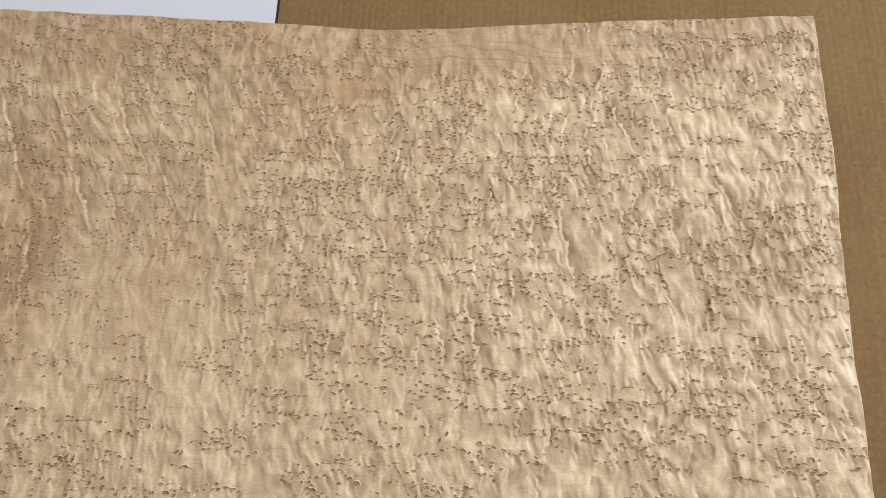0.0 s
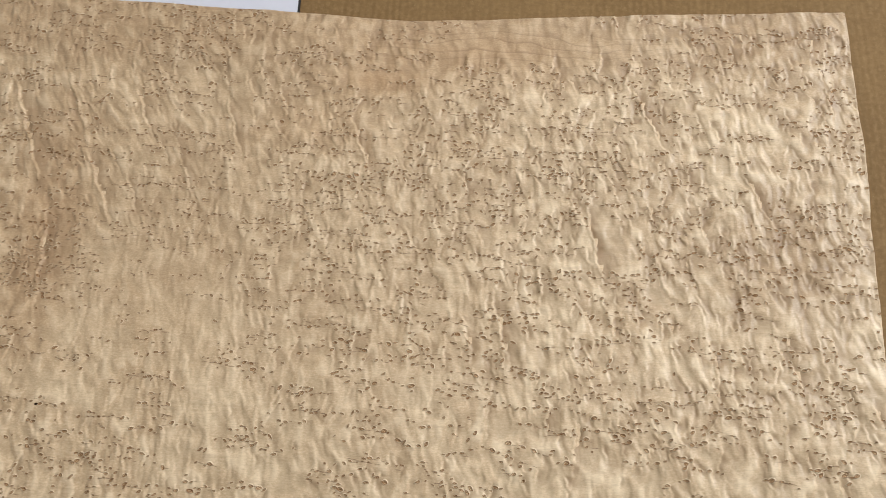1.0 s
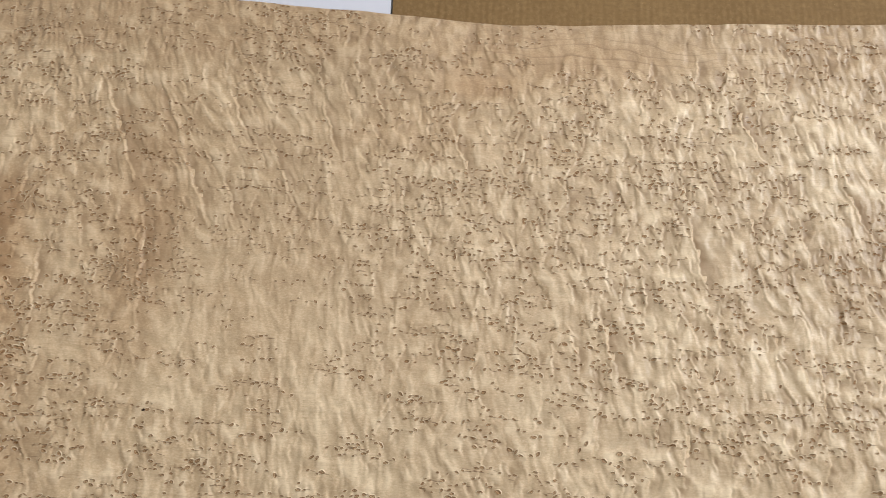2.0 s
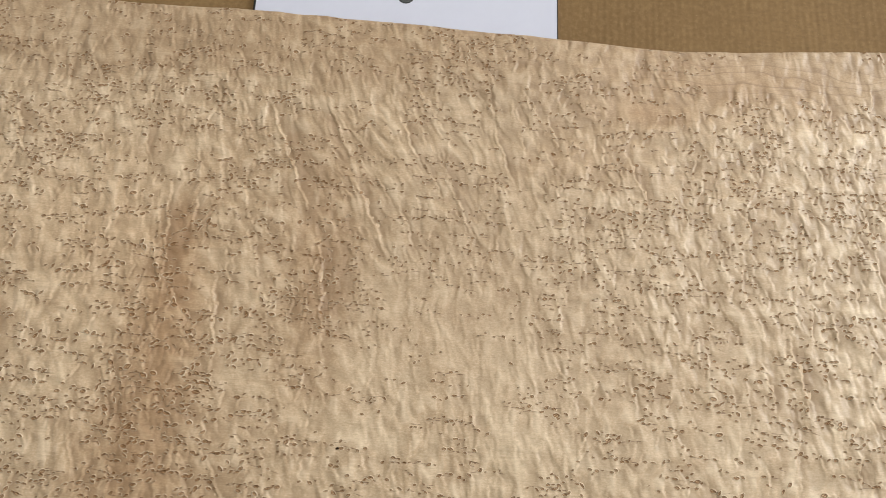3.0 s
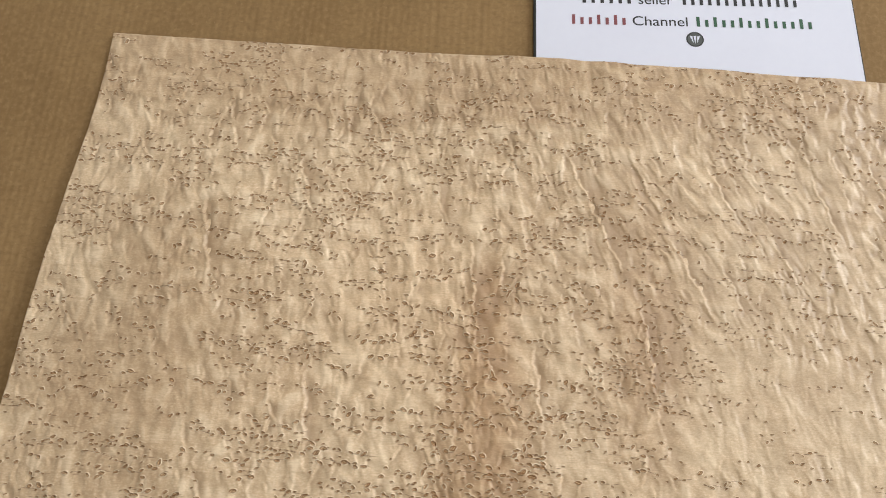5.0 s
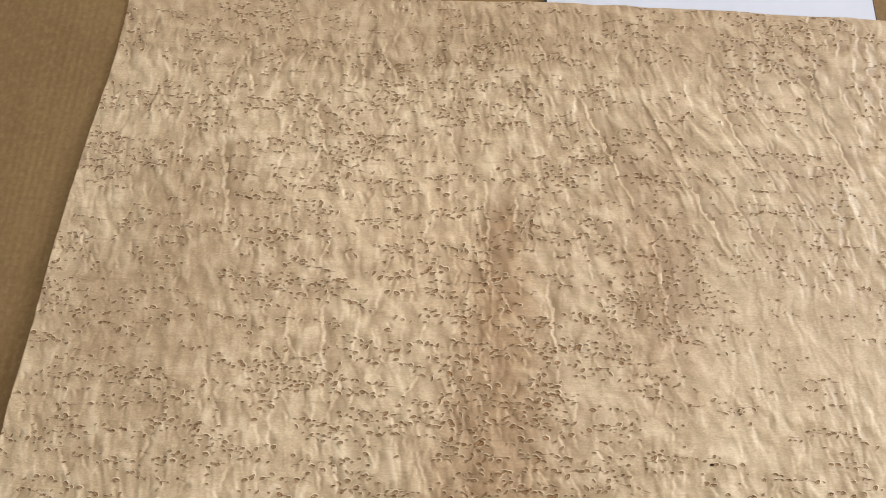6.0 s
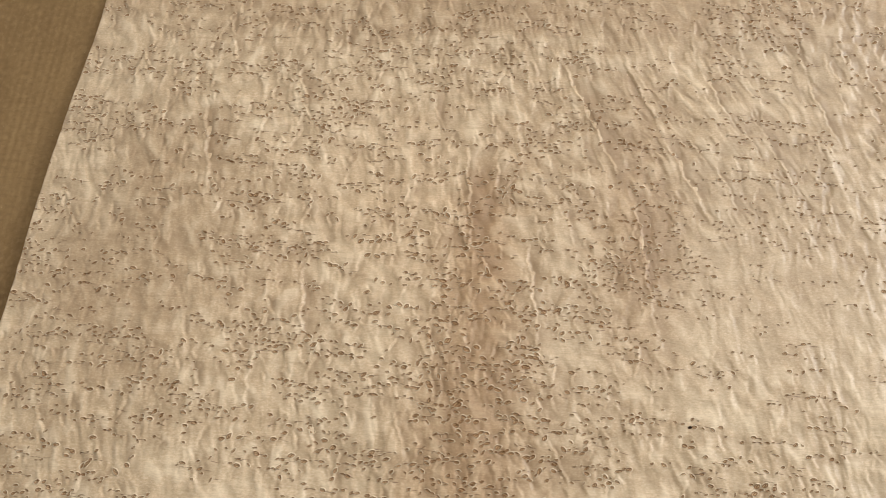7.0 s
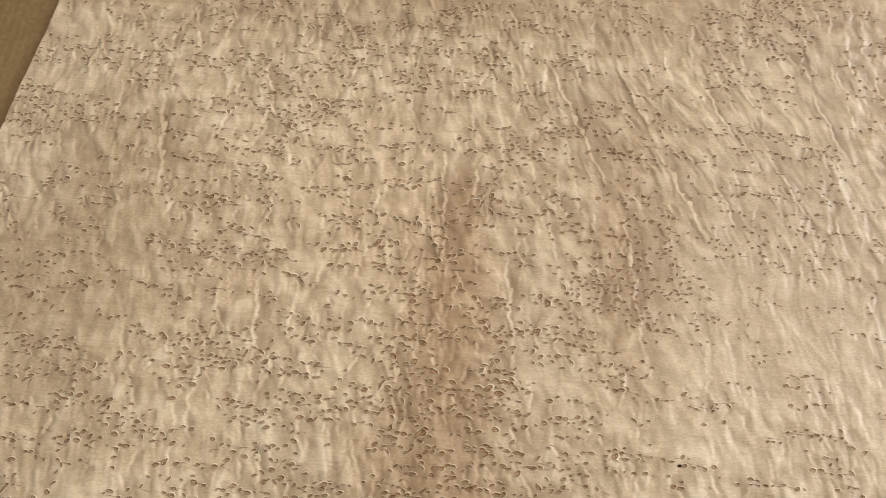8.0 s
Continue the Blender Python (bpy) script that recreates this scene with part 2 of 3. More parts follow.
# ---- corrugated cardboard ----
def cardboard_sheet():
    """One big sheet whose flutes show through as soft ribs along y."""
    x0, x1, y0, y1, thick, pitch = -0.95, 0.85, -0.75, 0.62, 0.004, 0.0050
    nx, ny = int((x1 - x0) / 0.0010), 60
    rng = np.random.default_rng(5)
    xs, ys = np.linspace(x0, x1, nx), np.linspace(y0, y1, ny)
    X, Y = np.meshgrid(xs, ys)
    ribs = 0.00014 * np.sin(2 * np.pi * (X + 0.004 * Y + 0.0012 * smooth_noise(rng, X, Y, 0.03, 0.3)) / pitch)
    ribs *= 0.6 + 0.4 * smooth_noise(rng, X, Y, 0.012, 0.25)
    Z = ribs + 0.00025 * smooth_noise(rng, X, Y, 0.08, 0.11) - 0.0004
    verts = np.stack([X, Y, Z], -1).reshape(-1, 3)
    idx = np.arange(nx * ny).reshape(ny, nx)
    quads = np.stack([idx[:-1, :-1], idx[:-1, 1:], idx[1:, 1:], idx[1:, :-1]], -1).reshape(-1, 4)
    loop = np.concatenate([idx[0, :], idx[1:, -1], idx[-1, -2::-1], idx[-2:0:-1, 0]])
    low = verts[loop].copy()
    low[:, 2] = -thick
    n0 = len(verts)
    nxt = np.roll(np.arange(len(loop)), -1)
    side = np.stack([loop, n0 + np.arange(len(loop)), n0 + nxt, loop[nxt]], -1)
    faces = [tuple(q) for q in quads.tolist()] + [tuple(q) for q in side.tolist()] + [tuple((n0 + np.arange(len(loop))[::-1]).tolist())]
    me = bpy.data.meshes.new("cardboard_sheet")
    me.from_pydata(np.concatenate([verts, low]).tolist(), [], faces)
    me.materials.append(KRAFT)
    me.polygons.foreach_set("use_smooth", np.r_[np.ones(len(quads), bool), np.zeros(len(side) + 1, bool)])
    tagged(new("cardboard_sheet", me), "brown corrugated kraft cardboard sheet with faint ribs under the veneer", "cardboard")


cardboard_sheet()


# ---- the sign: a printed page on a thin black board ----
def lettering(text, width, height):
    """A word in the built-in font as a bmesh, with its left end at the origin."""
    curve = bpy.data.curves.new("word", "FONT")
    curve.body, curve.size, curve.offset = text, 1.0, 0.004
    ob = bpy.data.objects.new("word", curve)
    scene.collection.objects.link(ob)
    bpy.context.view_layer.update()
    me = bpy.data.meshes.new_from_object(ob.evaluated_get(bpy.context.evaluated_depsgraph_get()))
    bpy.data.objects.remove(ob)
    bm = bmesh.new()
    bm.from_mesh(me)
    bpy.data.meshes.remove(me)
    xs = [v.co.x for v in bm.verts]
    k = width / (max(xs) - min(xs))
    low = min(xs)
    for v in bm.verts:
        v.co = Vector(((v.co.x - low) * k, v.co.y * height / 0.73, 0.0))
    return bm


def sign():
    top = 0.00345
    bm = bmesh.new()
    box(bm, -0.2176, -0.0150, -0.0003, 0.0009, 0.2650, 0.0030, 0.0002)
    board = new("sign_board", mesh_of("sign_board", bm, BLACK))
    board.matrix_world = pose(0, 0, 0, 0, 0, 1.3)
    tagged(board, "thin black board with a white printed page, tucked under the veneer", "sign")
    bm = bmesh.new()
    bmesh.ops.create_grid(bm, x_segments=60, y_segments=76, size=0.5, matrix=Matrix.Translation((-0.1080, 0.1255, 0)) @ Matrix.Diagonal((0.2159, 0.2794, 1, 1)))
    for v in bm.verts:
        v.co.z = top - 0.00012 + 0.0001 * noise.noise((v.co.x * 30, v.co.y * 30, 3))
    made = bmesh.ops.extrude_face_region(bm, geom=bm.faces[:])
    for v in made["geom"]:
        if isinstance(v, bmesh.types.BMVert):
            v.co.z -= 0.00011
    bmesh.ops.recalc_face_normals(bm, faces=bm.faces[:])
    page = part("page", bm, PAPER, board, "white printer paper page")

    def put(name, bm, material, x, y, label):
        bm.transform(Matrix.Translation((x, y, top)))
        part(name, bm, material, page, label)

    def bars(talls, width, material, x, y, label):
        """A word as a row of plain bars, tall or low, each a part of its own."""
        pitch = width / len(talls)
        for k, tall in enumerate(talls):
            bm = bmesh.new()
            box(bm, (k + 0.18) * pitch, 0.0, 0.0, (k + 0.56) * pitch, cap if tall else low, 0.00006)
            put("letter_bar", bm, material, x, y, label)

    cap, low = 0.0078, 0.0056
    bars((1, 0, 0, 0, 0, 0), 0.037, INK_BLACK, -0.185, 0.0570, "black printed bar")
    put("word", lettering("seller", 0.0235, cap), INK_BLACK, -0.1455, 0.0570, "black printed word")
    bars((1, 0, 1, 0, 0, 1, 0, 0, 1, 0, 0, 0, 1, 0), 0.081, INK_BLACK, -0.1162, 0.0570, "black printed bar")
    bars((1, 0, 0, 1, 0, 1, 0), 0.040, INK_RED, -0.1925, 0.0395, "faded red printed bar")
    put("word", lettering("Channel", 0.0372, cap), INK_BLACK, -0.1502, 0.0395, "black printed word")
    bars((1, 0, 1, 0, 0, 1, 0, 0, 1, 0, 0, 0, 1, 0), 0.081, INK_GREEN, -0.1080, 0.0395, "dark green printed bar")
    bm = bmesh.new()
    box(bm, 0, 0, 0, 0.170, 0.0006, 0.00006)
    put("rule", bm, INK_BLACK, -0.1945, 0.0722, "thin black ruled line")
    bm = bmesh.new()
    bmesh.ops.create_cone(bm, cap_ends=True, segments=32, radius1=0.0059, radius2=0.0059, depth=0.00006)
    put("emblem", bm, INK_BLACK, -0.1090, 0.0292, "round dark printed emblem")
    bm = bmesh.new()
    bmesh.ops.create_cone(bm, cap_ends=True, segments=32, radius1=0.0050, radius2=0.0050, depth=0.00012)
    put("emblem_disc", bm, INK_GREY, -0.1090, 0.0292, "grey disc of the emblem")
    for x in (-0.0026, 0.0, 0.0026):
        bm = bmesh.new()
        low_z, tip = 0.00008, 0.0030 if x else 0.0036
        bm.faces.new([bm.verts.new(c) for c in ((x - 0.0009, 0.0026, low_z), (x * 0.45, -tip, low_z), (x + 0.0009, 0.0026, low_z))])
        put("emblem_wedge", bm, PAPER, -0.1090, 0.0292, "pale wedge on the emblem")


sign()


# ---- the veneer ----
def far_edge(x):
    """y of the sheet's far edge: almost straight, with a shallow hollow."""
    return np.interp(x, [-0.56, -0.508, -0.318, -0.216, -0.05, 0.048, 0.091, 0.133, 0.216, 0.298, 0.42],
                     [0.0138, 0.0131, 0.0090, 0.0063, 0.0002, -0.0028, -0.0030, -0.0004, 0.0058, 0.0113, 0.0180])


def left_edge(y):
    return np.interp(y, [-0.46, -0.296, -0.177, -0.117, -0.04, 0.02], [-0.520, -0.5165, -0.5145, -0.5107, -0.5065, -0.5072])


def right_edge(y):
    return np.interp(y, [-0.46, -0.321, -0.248, -0.183, -0.101, 0.02], [0.384, 0.3885, 0.3890, 0.392, 0.396, 0.397])


def veneer_height(x, y):
    """How the thin sheet lies: over the board, bowed up towards the near side and the left end."""
    z = 0.0019 + 0.0040 * ramp(-y, 0.17, 0.29) + 0.0064 * ramp(-x, 0.31, 0.43) * ramp(-y, 0.0, 0.13) * (1 - 0.30 * ramp(-x, 0.45, 0.52))
    z += 0.0034 * ramp(x, -0.27, -0.222) * (1 - ramp(x, 0.006, 0.07)) * ramp(y, -0.075, -0.016)
    z += 0.0012 * blob(x, y, 0.33, -0.12, 0.10, 0.08) + 0.0012 * blob(x, y, 0.10, -0.17, 0.10, 0.06)
    rng = np.random.default_rng(8)
    return z + 0.00045 * smooth_noise(rng, x, y, 0.09, 0.06) + 0.00025 * smooth_noise(rng, x, y, 0.035, 0.05)


def fan(x, y):
    """A crowded wedge of the figure that widens towards the near side."""
    return np.exp(-((x + 0.240) / (0.007 + 0.20 * np.clip(-0.145 - y, 0, 0.2))) ** 2) * ramp(-y, 0.13, 0.16)


def eye_density(x, y):
    """Chance of an eye at a place: clusters, bare patches, a bare band near the far edge."""
    rng = np.random.default_rng(21)
    x, y = x + 0.012 * smooth_noise(rng, x, y, 0.031, 0.027), y + 0.007 * smooth_noise(rng, x, y, 0.027, 0.033)
    p = 0.54 + 0.36 * smooth_noise(rng, x, y, 0.050, 0.040) + 0.68 * smooth_noise(rng, x, y, 0.018, 0.009)
    for cx, cy, sx, sy, k in ((-0.238, -0.175, 0.008, 0.040, 0.7), (-0.246, -0.300, 0.035, 0.030, 0.25), (-0.150, -0.190, 0.018, 0.070, 0.5),
                              (-0.205, -0.120, 0.012, 0.030, 0.6), (-0.10, -0.02, 0.08, 0.012, 0.4), (-0.33, -0.05, 0.06, 0.03, 0.3), (-0.270, -0.190, 0.090, 0.080, 0.30), (-0.050, -0.220, 0.080, 0.060, -0.20),
                              (-0.316, -0.158, 0.022, 0.014, -0.9), (-0.192, -0.200, 0.012, 0.022, -0.8), (-0.190, -0.250, 0.014, 0.018, -0.8),
                              (-0.285, -0.255, 0.018, 0.022, -0.7), (0.16, -0.018, 0.075, 0.013, -0.9), (0.062, -0.055, 0.035, 0.010, -0.9),
                              (-0.055, -0.20, 0.05, 0.03, -0.25), (0.12, -0.275, 0.05, 0.03, -0.3), (0.205, -0.125, 0.02, 0.02, -0.4)):
        p = p + k * blob(x, y, cx, cy, sx, sy)
    return np.clip(p + 0.9 * fan(x, y), 0.03, 1.5)


def curl_slant(x, y):
    """Sideways run of the curled figure for each metre towards the near side: steepest lean in the middle of the far
    half.
    """
    return 0.11 + 0.33 * np.exp(-((x + 0.12) / 0.10) ** 2 - ((y + 0.10) / 0.08) ** 2)


def relief(x, y):
    """How strongly the figure stands out: calm in the middle and by the far edge, lively at the right end."""
    k = 0.85 + 0.30 * ramp(x, 0.05, 0.25)
    for cx, cy, sx, sy, drop in ((-0.060, -0.220, 0.090, 0.060, 0.50), (-0.460, -0.220, 0.045, 0.050, 0.40), (0.165, -0.018, 0.080, 0.018, 0.65),
                                 (0.100, -0.265, 0.035, 0.018, 0.60), (-0.400, -0.010, 0.080, 0.020, 0.45), (0.062, -0.052, 0.035, 0.010, 0.60),
                                 (-0.318, -0.158, 0.022, 0.012, 0.50), (-0.190, -0.245, 0.016, 0.018, 0.50), (-0.150, -0.020, 0.100, 0.025, 0.35)):
        k = k - drop * blob(x, y, cx, cy, sx, sy)
    return np.clip(k, 0.15, 1.3)


def scatter_eyes():
    """Places, half widths and turns of the eyes, of the thin dark lines that trail from them, and the strings that they follow."""
    rng = np.random.default_rng(33)
    cell, grid, eyes, dashes = 0.004, {}, [], []

    def free(x, y, gap):
        i, j = int(x // cell), int(y // cell)
        for a in range(i - 1, i + 2):
            for b in range(j - 1, j + 2):
                for px, py in grid.get((a, b), ()):
                    if ((x - px) * 0.75) ** 2 + (y - py) ** 2 < gap * gap:
                        return False
        return True

    def put(x, y):
        if not free(x, y, 0.0019):
            return
        big = 1.0 + 0.08 * math.exp(-((x + 0.246) / 0.04) ** 2 - ((y + 0.30) / 0.05) ** 2)
        big *= 1.0 + 0.15 * math.exp(-((x + 0.26) / 0.10) ** 2 - ((y + 0.20) / 0.10) ** 2)
        big *= 1.0 - 0.25 * math.exp(-((x + 0.07) / 0.10) ** 2 - ((y + 0.19) / 0.10) ** 2)
        a = 0.00168 * big * (0.42 + 0.80 * rng.beta(1.8, 3.0)) * (1.0 if rng.uniform() > 0.03 else 1.25)
        eyes.append((x, y, a, a * rng.uniform(0.34, 0.60), rng.normal(0.10, 0.42)))
        grid.setdefault((int(x // cell), int(y // cell)), []).append((x, y))

    # strings of eyes along the curl
    strings = []
    starts = rng.uniform((-0.52, -0.45), (0.40, 0.02), (3200, 2))
    chance = eye_density(starts[:, 0], starts[:, 1])
    for (x, y), p in zip(starts, chance):
        if rng.uniform(0, 1.45) > p * 0.33:
            continue
        lean, count = curl_slant(x, y) + rng.normal(0, 0.25), rng.integers(2, 6)
        strings.append((x, y, lean, count * 0.0045))
        for _ in range(count):
            if rng.uniform() < 0.75:
                put(x + rng.normal(0, 0.0012), y)
            step = rng.uniform(0.0026, 0.0064)
            x, y = x + lean * step, y - step
    # rows of eyes along the grain, sinking a little to the right
    tries = rng.uniform((-0.525, -0.46), (0.40, 0.02), (8200, 2))
    chance = eye_density(tries[:, 0], tries[:, 1])
    luck = rng.uniform(0, 1.45, len(tries))
    for (x, y), p, u in zip(tries, chance, luck):
        if u > p * 1.45:
            continue
        sink = rng.normal(-0.06, 0.10)
        for _ in range(rng.integers(1, 6)):
            put(x, y + rng.normal(0, 0.0011))
            step = rng.uniform(0.0024, 0.0062)
            if rng.uniform() < 0.36:
                dashes.append((x + step / 2, y + sink * step / 2, rng.uniform(0.0012, 0.0038), rng.uniform(0.00020, 0.00040), sink + rng.normal(0, 0.05)))
            x, y = x + step, y + sink * step
    return eyes, dashes, strings


def veneer():
    h = 0.00064
    nu, nv = 1424, 720
    U, V = np.meshgrid(np.linspace(0, 1, nu), np.linspace(0, 1, nv))
    y0 = -0.445
    Y = y0 + V * (0.0 - y0)
    X = left_edge(Y) + U * (right_edge(Y) - left_edge(Y))
    top = far_edge(X)
    Y = y0 + V * (top - y0)
    X = left_edge(Y) + U * (right_edge(Y) - left_edge(Y))
    rng = np.random.default_rng(4)
    eyes, dashes, strings = scatter_eyes()
    ripple, hollow, curl_shade = np.zeros_like(X), np.zeros_like(X), np.zeros_like(X)

    def window(x, y, rx, ry):
        i = (x - left_edge(y)) / (right_edge(y) - left_edge(y)) * (nu - 1)
        j = (y - y0) / (far_edge(x) - y0) * (nv - 1)
        di, dj = rx / h + 2, ry / h + 2
        return (slice(max(0, int(j - dj)), max(0, min(nv, int(j + dj) + 2))), slice(max(0, int(i - di)), max(0, min(nu, int(i + di) + 2))))

    def stamp(marks, count):
        """Local coordinates round each mark, spread over layers in which no two marks meet."""
        layers = [np.tile(np.array([0.0, 0.0, 9.0]), (nv, nu, 1)) for _ in range(count)]
        taken = [{} for _ in range(count)]
        cell = 0.012
        for x, y, a, b, turn in marks:
            reach = a * 1.65
            ci, cj = int(x // cell), int(y // cell)
            for layer, used in zip(layers, taken):
                near = [m for p in (-2, -1, 0, 1, 2) for q in (-2, -1, 0, 1, 2) for m in used.get((ci + p, cj + q), ())]
                if all(math.hypot(x - m[0], y - m[1]) > reach + m[2] + 4.2 * h for m in near):
                    used.setdefault((ci, cj), []).append((x, y, reach))
                    w = window(x, y, reach + h, reach + h)
                    lx, ly = X[w] - x, Y[w] - y
                    ex = (lx * math.cos(turn) + ly * math.sin(turn)) / a
                    ey = (-lx * math.sin(turn) + ly * math.cos(turn)) / b
                    r = np.hypot(lx, ly)
                    new_values = np.stack([ex, ey, np.where(r < reach, 0.0, 3.0)], -1)
                    layer[w] = np.where((r < reach + 2 * h)[..., None], new_values, layer[w])
                    break
        return layers

    eye_layers, dash_layers = stamp(eyes, EYE_LAYERS), stamp(dashes, DASH_LAYERS)
    # curled figure: creases that start at the eyes, each a sharp drop with a slow rise beside it
    creases = []
    for x, y, lean, run in strings:
        creases.append((x + 0.0010, y + 0.001, lean, run * rng.uniform(0.9, 1.5), rng.uniform(0.0028, 0.0060), rng.uniform(0.6, 1.0)))
    for x, y, a, b, turn in eyes:
        for _ in range(rng.choice([0, 1, 2], p=[0.35, 0.50, 0.15])):
            creases.append((x + rng.choice([-0.6, 0.8]) * a, y, curl_slant(x, y) + rng.normal(0, 0.22), rng.uniform(0.0035, 0.010) * rng.choice([1, 1, -0.7]),
                            rng.uniform(0.0016, 0.0042), rng.uniform(0.35, 0.9)))
    for x, y in rng.uniform((-0.52, -0.45), (0.39, 0.0), (1700, 2)):
        creases.append((x, y, curl_slant(x, y) + rng.normal(0, 0.18), rng.uniform(0.005, 0.016), rng.uniform(0.0018, 0.0040), rng.uniform(0.4, 1.0)))
    # long folds, then short steep creases that crowd the wedge
    for x, y, lean, run, wide in ((-0.192, -0.070, 0.45, 0.095, 0.015), (-0.252, -0.138, 0.10, 0.075, 0.009), (0.245, -0.058, 0.42, 0.050, 0.011),
                                  (0.316, -0.120, 0.45, 0.040, 0.008), (-0.278, -0.085, 0.30, 0.040, 0.007), (-0.213, -0.195, 0.12, 0.060, 0.006),
                                  (-0.150, -0.160, 0.12, 0.090, 0.013), (-0.130, -0.120, 0.50, 0.055, 0.008), (-0.075, -0.100, 0.45, 0.060, 0.008), (-0.155, -0.065, 0.45, 0.050, 0.006), (-0.105, -0.070, 0.45, 0.045, 0.005),
                                  (-0.040, -0.075, 0.35, 0.045, 0.006), (-0.100, -0.135, 0.40, 0.040, 0.005),
                                  (0.050, -0.090, 0.40, 0.050, 0.007), (0.210, -0.150, 0.20, 0.060, 0.009), (0.150, -0.210, 0.25, 0.050, 0.008),
                                  (-0.365, -0.075, 0.30, 0.050, 0.008), (-0.420, -0.110, 0.20, 0.060, 0.009), (-0.345, -0.215, 0.12, 0.060, 0.007)):
        creases.append((x, y, lean, run, wide, 1.0))
    for x, y in rng.uniform((-0.29, -0.42), (-0.19, -0.14), (900, 2)):
        if rng.uniform() < 0.5 * fan(x, y):
            creases.append((x, y, rng.normal(0.05, 0.25), rng.uniform(0.003, 0.009), rng.uniform(0.0010, 0.0022), rng.uniform(0.5, 0.9)))
    for cx, cy, lean, run, wide, k in creases:
        long = abs(run)
        w = window(cx + lean * run / 2, cy - run / 2, 4.5 * wide + 0.004 + abs(lean) * long, 0.95 * long + 0.003)
        if X[w].size == 0:
            continue
        v = (cy - Y[w]) / run
        lx = X[w] - cx + lean * (Y[w] - cy) + 0.0009 * np.sin((Y[w] - cy) * 300 + cx * 4000) + 0.00035 * np.sin((Y[w] - cy) * 1100 + cx * 9000)
        body = ramp(v, -0.28, 0.22) * (1 - ramp(v, 0.35, 1.15))
        q = lx * (1 if wide > 0.0062 else rng.choice([-1, 1], p=[0.20, 0.80]))
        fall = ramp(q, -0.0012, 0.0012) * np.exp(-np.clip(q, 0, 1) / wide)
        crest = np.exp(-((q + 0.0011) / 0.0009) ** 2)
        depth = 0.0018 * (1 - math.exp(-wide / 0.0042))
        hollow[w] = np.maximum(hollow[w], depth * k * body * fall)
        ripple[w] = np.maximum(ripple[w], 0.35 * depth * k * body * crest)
        # mask of each crease's dark side, shaded by colour besides its brown tone
        curl_shade[w] = np.maximum(curl_shade[w], k * body * fall * ramp(q, -0.0004, 0.0014))
    ripple -= hollow
    # soft swells and fine ribs
    bend = 0.0035 * smooth_noise(rng, X, Y, 0.030, 0.030) + 0.0008 * smooth_noise(rng, X, Y, 0.008, 0.008)
    along = X + 0.11 * Y + 0.0198 * np.tanh((Y + 0.10) / 0.06) * np.exp(-((X + 0.12) / 0.10) ** 2) + bend
    ripple += 0.0010 * smooth_noise(rng, along, Y + bend, 0.019, 0.030) + 0.0003 * smooth_noise(rng, along, Y - bend, 0.0085, 0.016)
    ribs = np.clip(smooth_noise(rng, X, Y, 0.040, 0.030) + 0.15, 0, 1)
    ripple += 0.00016 * ribs * smooth_noise(rng, along, Y, 0.0027, 0.016)
    calm = relief(X, Y)
    ripple, curl_shade = ripple * calm, curl_shade * calm
    Z = np.maximum(veneer_height(X, Y) + ripple, 0.0011)
    growth = np.clip(1.2 * blob(X, Y, 0.16, -0.022, 0.10, 0.016) + 0.5 * blob(X, Y, -0.24, -0.05, 0.08, 0.015) + 0.4 * blob(X, Y, -0.36, -0.10, 0.03, 0.05)
                     + 0.18 * np.clip(smooth_noise(rng, X, Y, 0.07, 0.03), 0, 1), 0, 1)
    # tawny patches; those at the far strip and left end also paint shade
    tawny_shade = np.clip(0.9 * blob(X, Y, 0.062, -0.054, 0.035, 0.007) + 0.95 * blob(X, Y, 0.15, -0.020, 0.08, 0.020)
                    + 0.5 * blob(X, Y, -0.150, -0.18, 0.026, 0.09) + 0.5 * blob(X, Y, -0.06, -0.17, 0.11, 0.12) + 0.75 * blob(X, Y, -0.15, 0.01, 0.20, 0.045)
                    + 0.7 * blob(X, Y, -0.44, -0.16, 0.05, 0.05) + 0.9 * blob(X, Y, -0.465, -0.215, 0.045, 0.030) + 0.6 * blob(X, Y, -0.440, -0.250, 0.060, 0.060) + 0.9 * blob(X, Y, 0.33, -0.18, 0.06, 0.035) + 1.0 * blob(X, Y, -0.32, -0.01, 0.13, 0.04) + 0.75 * ramp(Y, -0.065, 0.0) + 0.5 * blob(X, Y, 0.02, -0.05, 0.09, 0.08) + 0.45 * fan(X, Y)
                    + 0.35 * np.clip(smooth_noise(rng, X + 4 * bend, Y - 3 * bend, 0.05, 0.09), 0, 1), 0, 1)

    ruddy = np.clip(0.75 * fan(X, Y) + 0.5 * blob(X, Y, -0.150, -0.18, 0.026, 0.09) + 0.6 * blob(X, Y, 0.062, -0.054, 0.035, 0.010)
                    + 0.5 * blob(X, Y, 0.13, -0.030, 0.10, 0.030) + 0.55 * blob(X, Y, -0.28, -0.17, 0.07, 0.08) + 0.4 * blob(X, Y, 0.02, -0.09, 0.05, 0.02), 0, 1)
    crowd = eye_density(X, Y)
    pale = np.clip((0.42 - crowd) / 0.42, 0, 1) * (1 - 0.7 * tawny_shade)
    # the first blob puts the near-side glare into the colour
    pale = np.clip(pale + 0.6 * blob(X, Y, 0.04, -0.33, 0.12, 0.06) + 0.35 * blob(X, Y, -0.30, -0.20, 0.06, 0.08) + 0.45 * ramp(X, 0.12, 0.32) * (1 - tawny_shade), 0, 1)
    tawny_shade = np.clip(tawny_shade + 0.40 * np.clip(crowd - 0.85, 0, 1), 0, 1)

    thick = 0.0006
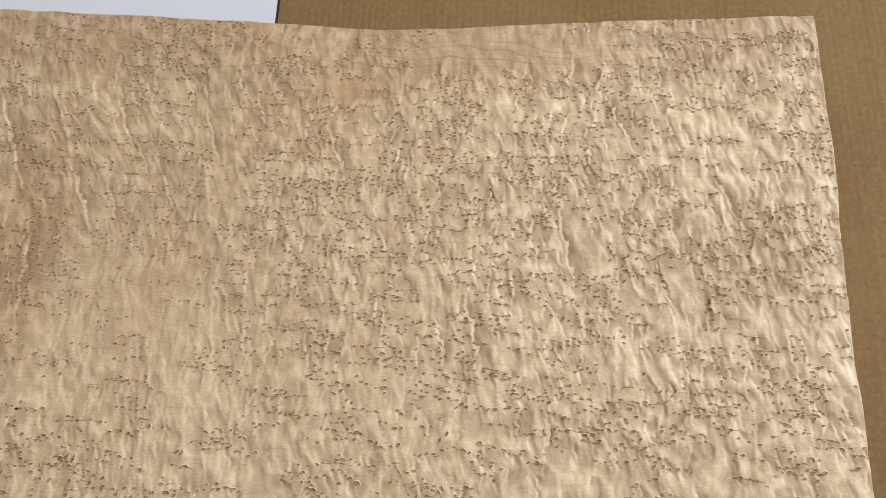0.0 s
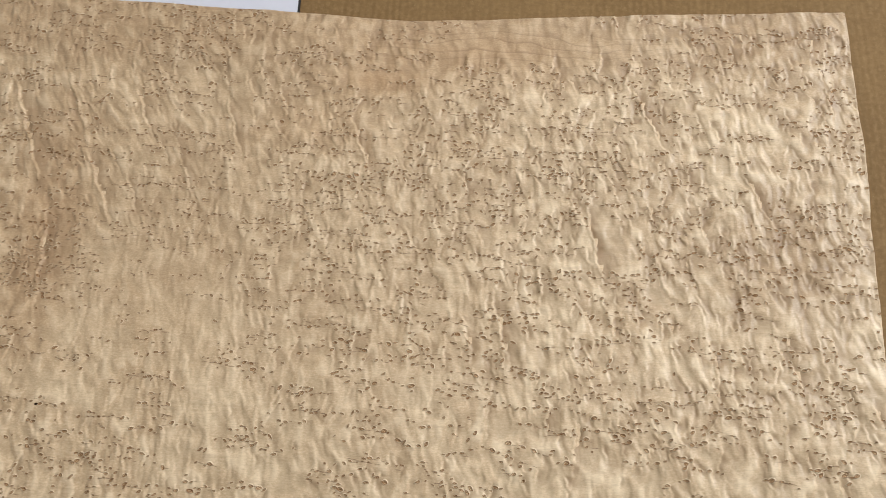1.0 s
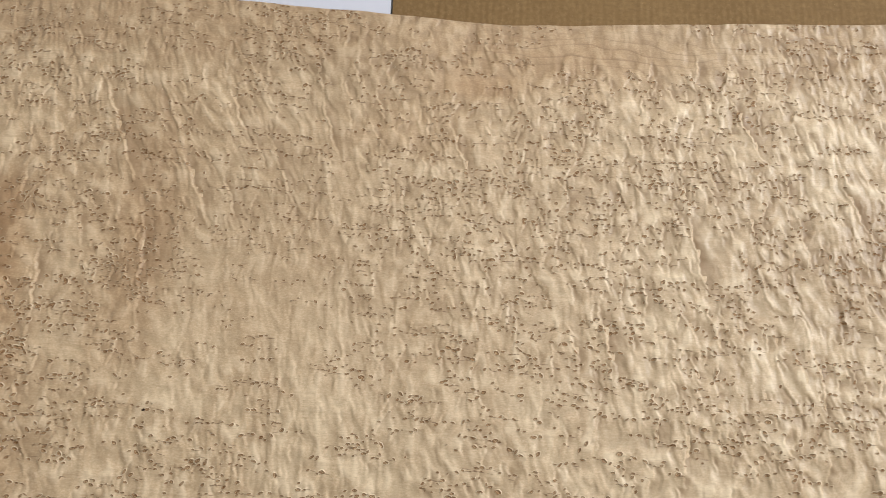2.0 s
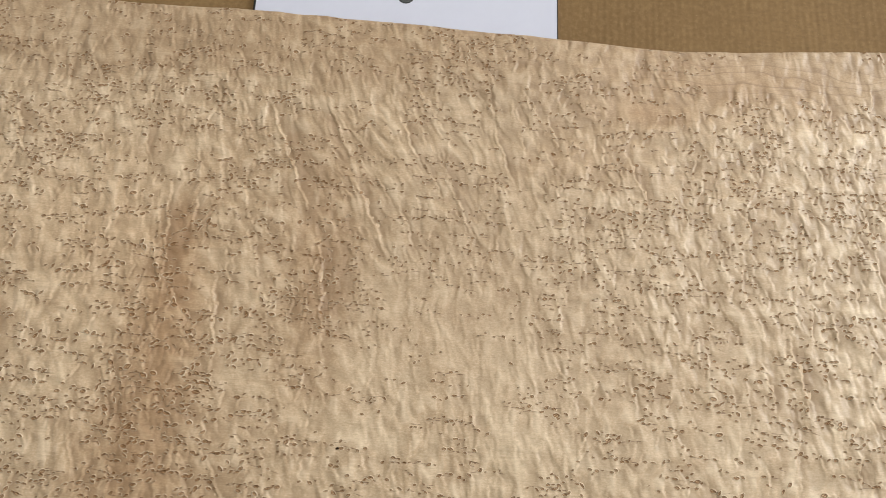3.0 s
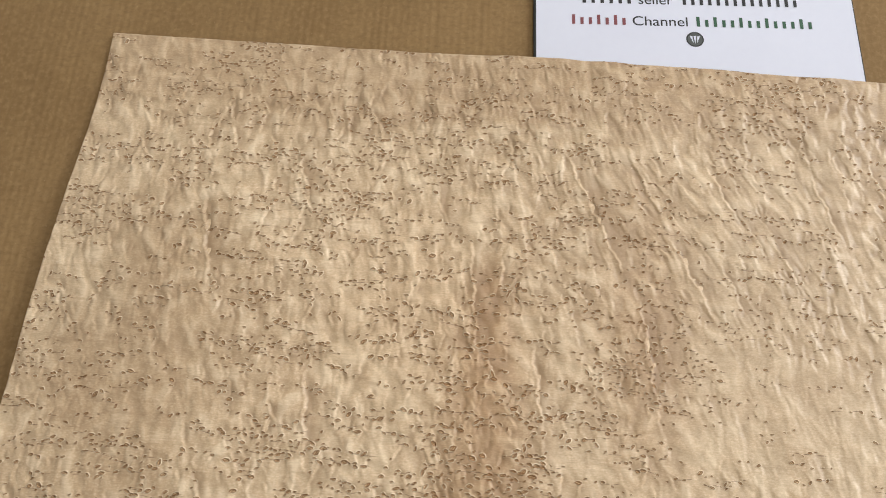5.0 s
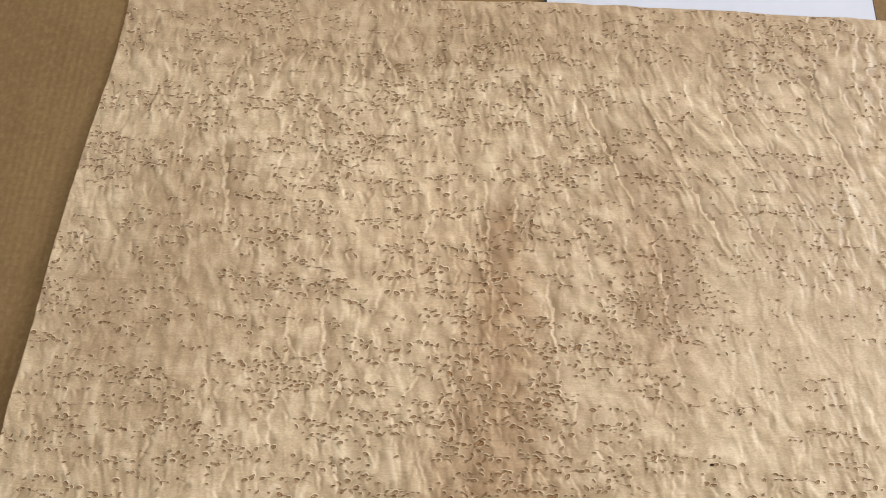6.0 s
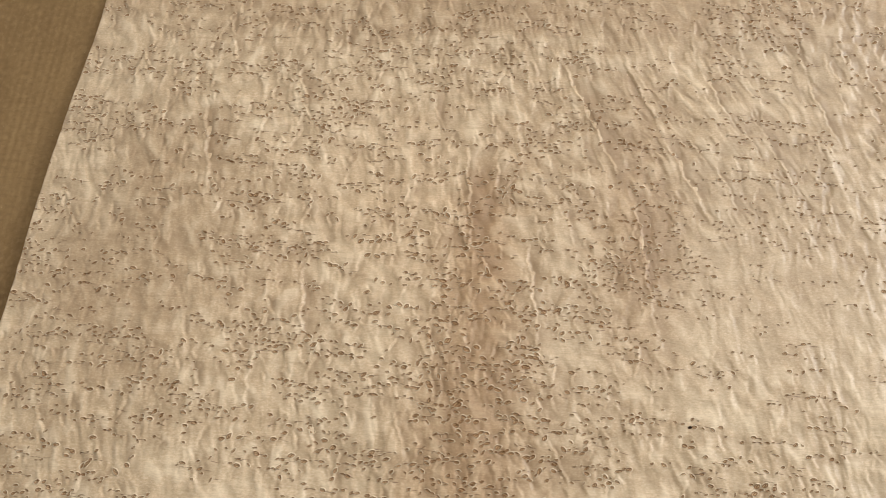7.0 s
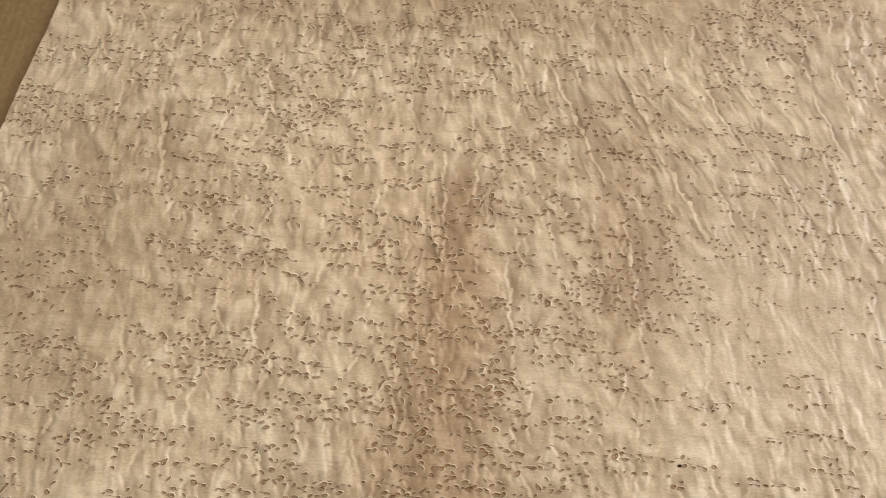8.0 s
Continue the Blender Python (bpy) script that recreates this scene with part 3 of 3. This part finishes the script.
    verts = np.stack([X, Y, Z], -1).reshape(-1, 3)
    idx = np.arange(nu * nv).reshape(nv, nu)
    quads = np.stack([idx[:-1, :-1], idx[:-1, 1:], idx[1:, 1:], idx[1:, :-1]], -1).reshape(-1, 4)
    loop = np.concatenate([idx[0, :], idx[1:, -1], idx[-1, -2::-1], idx[-2:0:-1, 0]])
    rim = verts[loop] - (0, 0, thick)
    n0, n1 = len(verts), len(verts) + len(loop)
    ring = np.arange(len(loop))
    side = np.stack([loop, n0 + ring, n0 + np.roll(ring, -1), np.roll(loop, -1)], -1)
    js, ks = np.unique(np.r_[0:nv:7, nv - 1]), np.unique(np.r_[0:nu:7, nu - 1])
    under = (np.stack([X, Y, Z], -1)[np.ix_(js, ks)] - (0, 0, thick)).reshape(-1, 3)
    low = n1 + np.arange(len(under)).reshape(len(js), len(ks))
    bottom = np.stack([low[:-1, :-1], low[1:, :-1], low[1:, 1:], low[:-1, 1:]], -1).reshape(-1, 4)
    faces = np.concatenate([quads, side, bottom]).astype(np.int32)
    points = np.concatenate([verts, rim, under]).astype(np.float32)
    me = bpy.data.meshes.new("veneer_sheet")
    me.vertices.add(len(points))
    me.vertices.foreach_set("co", points.ravel())
    me.loops.add(faces.size)
    me.loops.foreach_set("vertex_index", faces.ravel())
    me.polygons.add(len(faces))
    me.polygons.foreach_set("loop_start", np.arange(0, faces.size, 4, dtype=np.int32))
    me.polygons.foreach_set("use_smooth", np.r_[np.ones(len(quads), bool), np.zeros(len(side), bool), np.ones(len(bottom), bool)])
    me.update(calc_edges=True)
    me.validate()
    rest = len(points) - n0
    for family, layers in (("eye", eye_layers), ("dash", dash_layers)):
        for k, values in enumerate(layers):
            at = me.attributes.new(f"{family}_{k}", "FLOAT_VECTOR", "POINT")
            flat = np.concatenate([values.reshape(-1, 3), np.tile([0.0, 0.0, 9.0], (rest, 1))]).astype(np.float32)
            at.data.foreach_set("vector", flat.ravel())
    for name, values in (("curl_shade", curl_shade), ("along", along), ("lively", calm / 1.3), ("growth", growth), ("tawny_shade", tawny_shade), ("ruddy", ruddy), ("pale", pale)):
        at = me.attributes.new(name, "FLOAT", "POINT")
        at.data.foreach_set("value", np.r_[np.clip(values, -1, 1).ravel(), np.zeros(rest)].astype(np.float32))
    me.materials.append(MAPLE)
    tagged(new("veneer_sheet", me), "pale birdseye maple veneer sheet lying slightly wavy on cardboard", "veneer")


veneer()


# ---- a dark crumb on the veneer ----
def crumb(x, y):
    bm = bmesh.new()
    bmesh.ops.create_icosphere(bm, subdivisions=2, radius=1.0)
    for v in bm.verts:
        k = 1 + 0.25 * noise.noise(v.co * 1.7)
        v.co = Vector((v.co.x * 0.0012 * k, v.co.y * 0.0007 * k, v.co.z * 0.00025))
    ob = new("wood_crumb", mesh_of("wood_crumb", bm, SPECK))
    ob.location = (x, y, float(veneer_height(np.array([x]), np.array([y]))[0]) + 0.0003)
    ob.rotation_euler = (0, 0, 0.25)
    tagged(ob, "tiny dark brown wood crumb lying on the veneer", "crumb")


crumb(-0.1252, -0.2890)
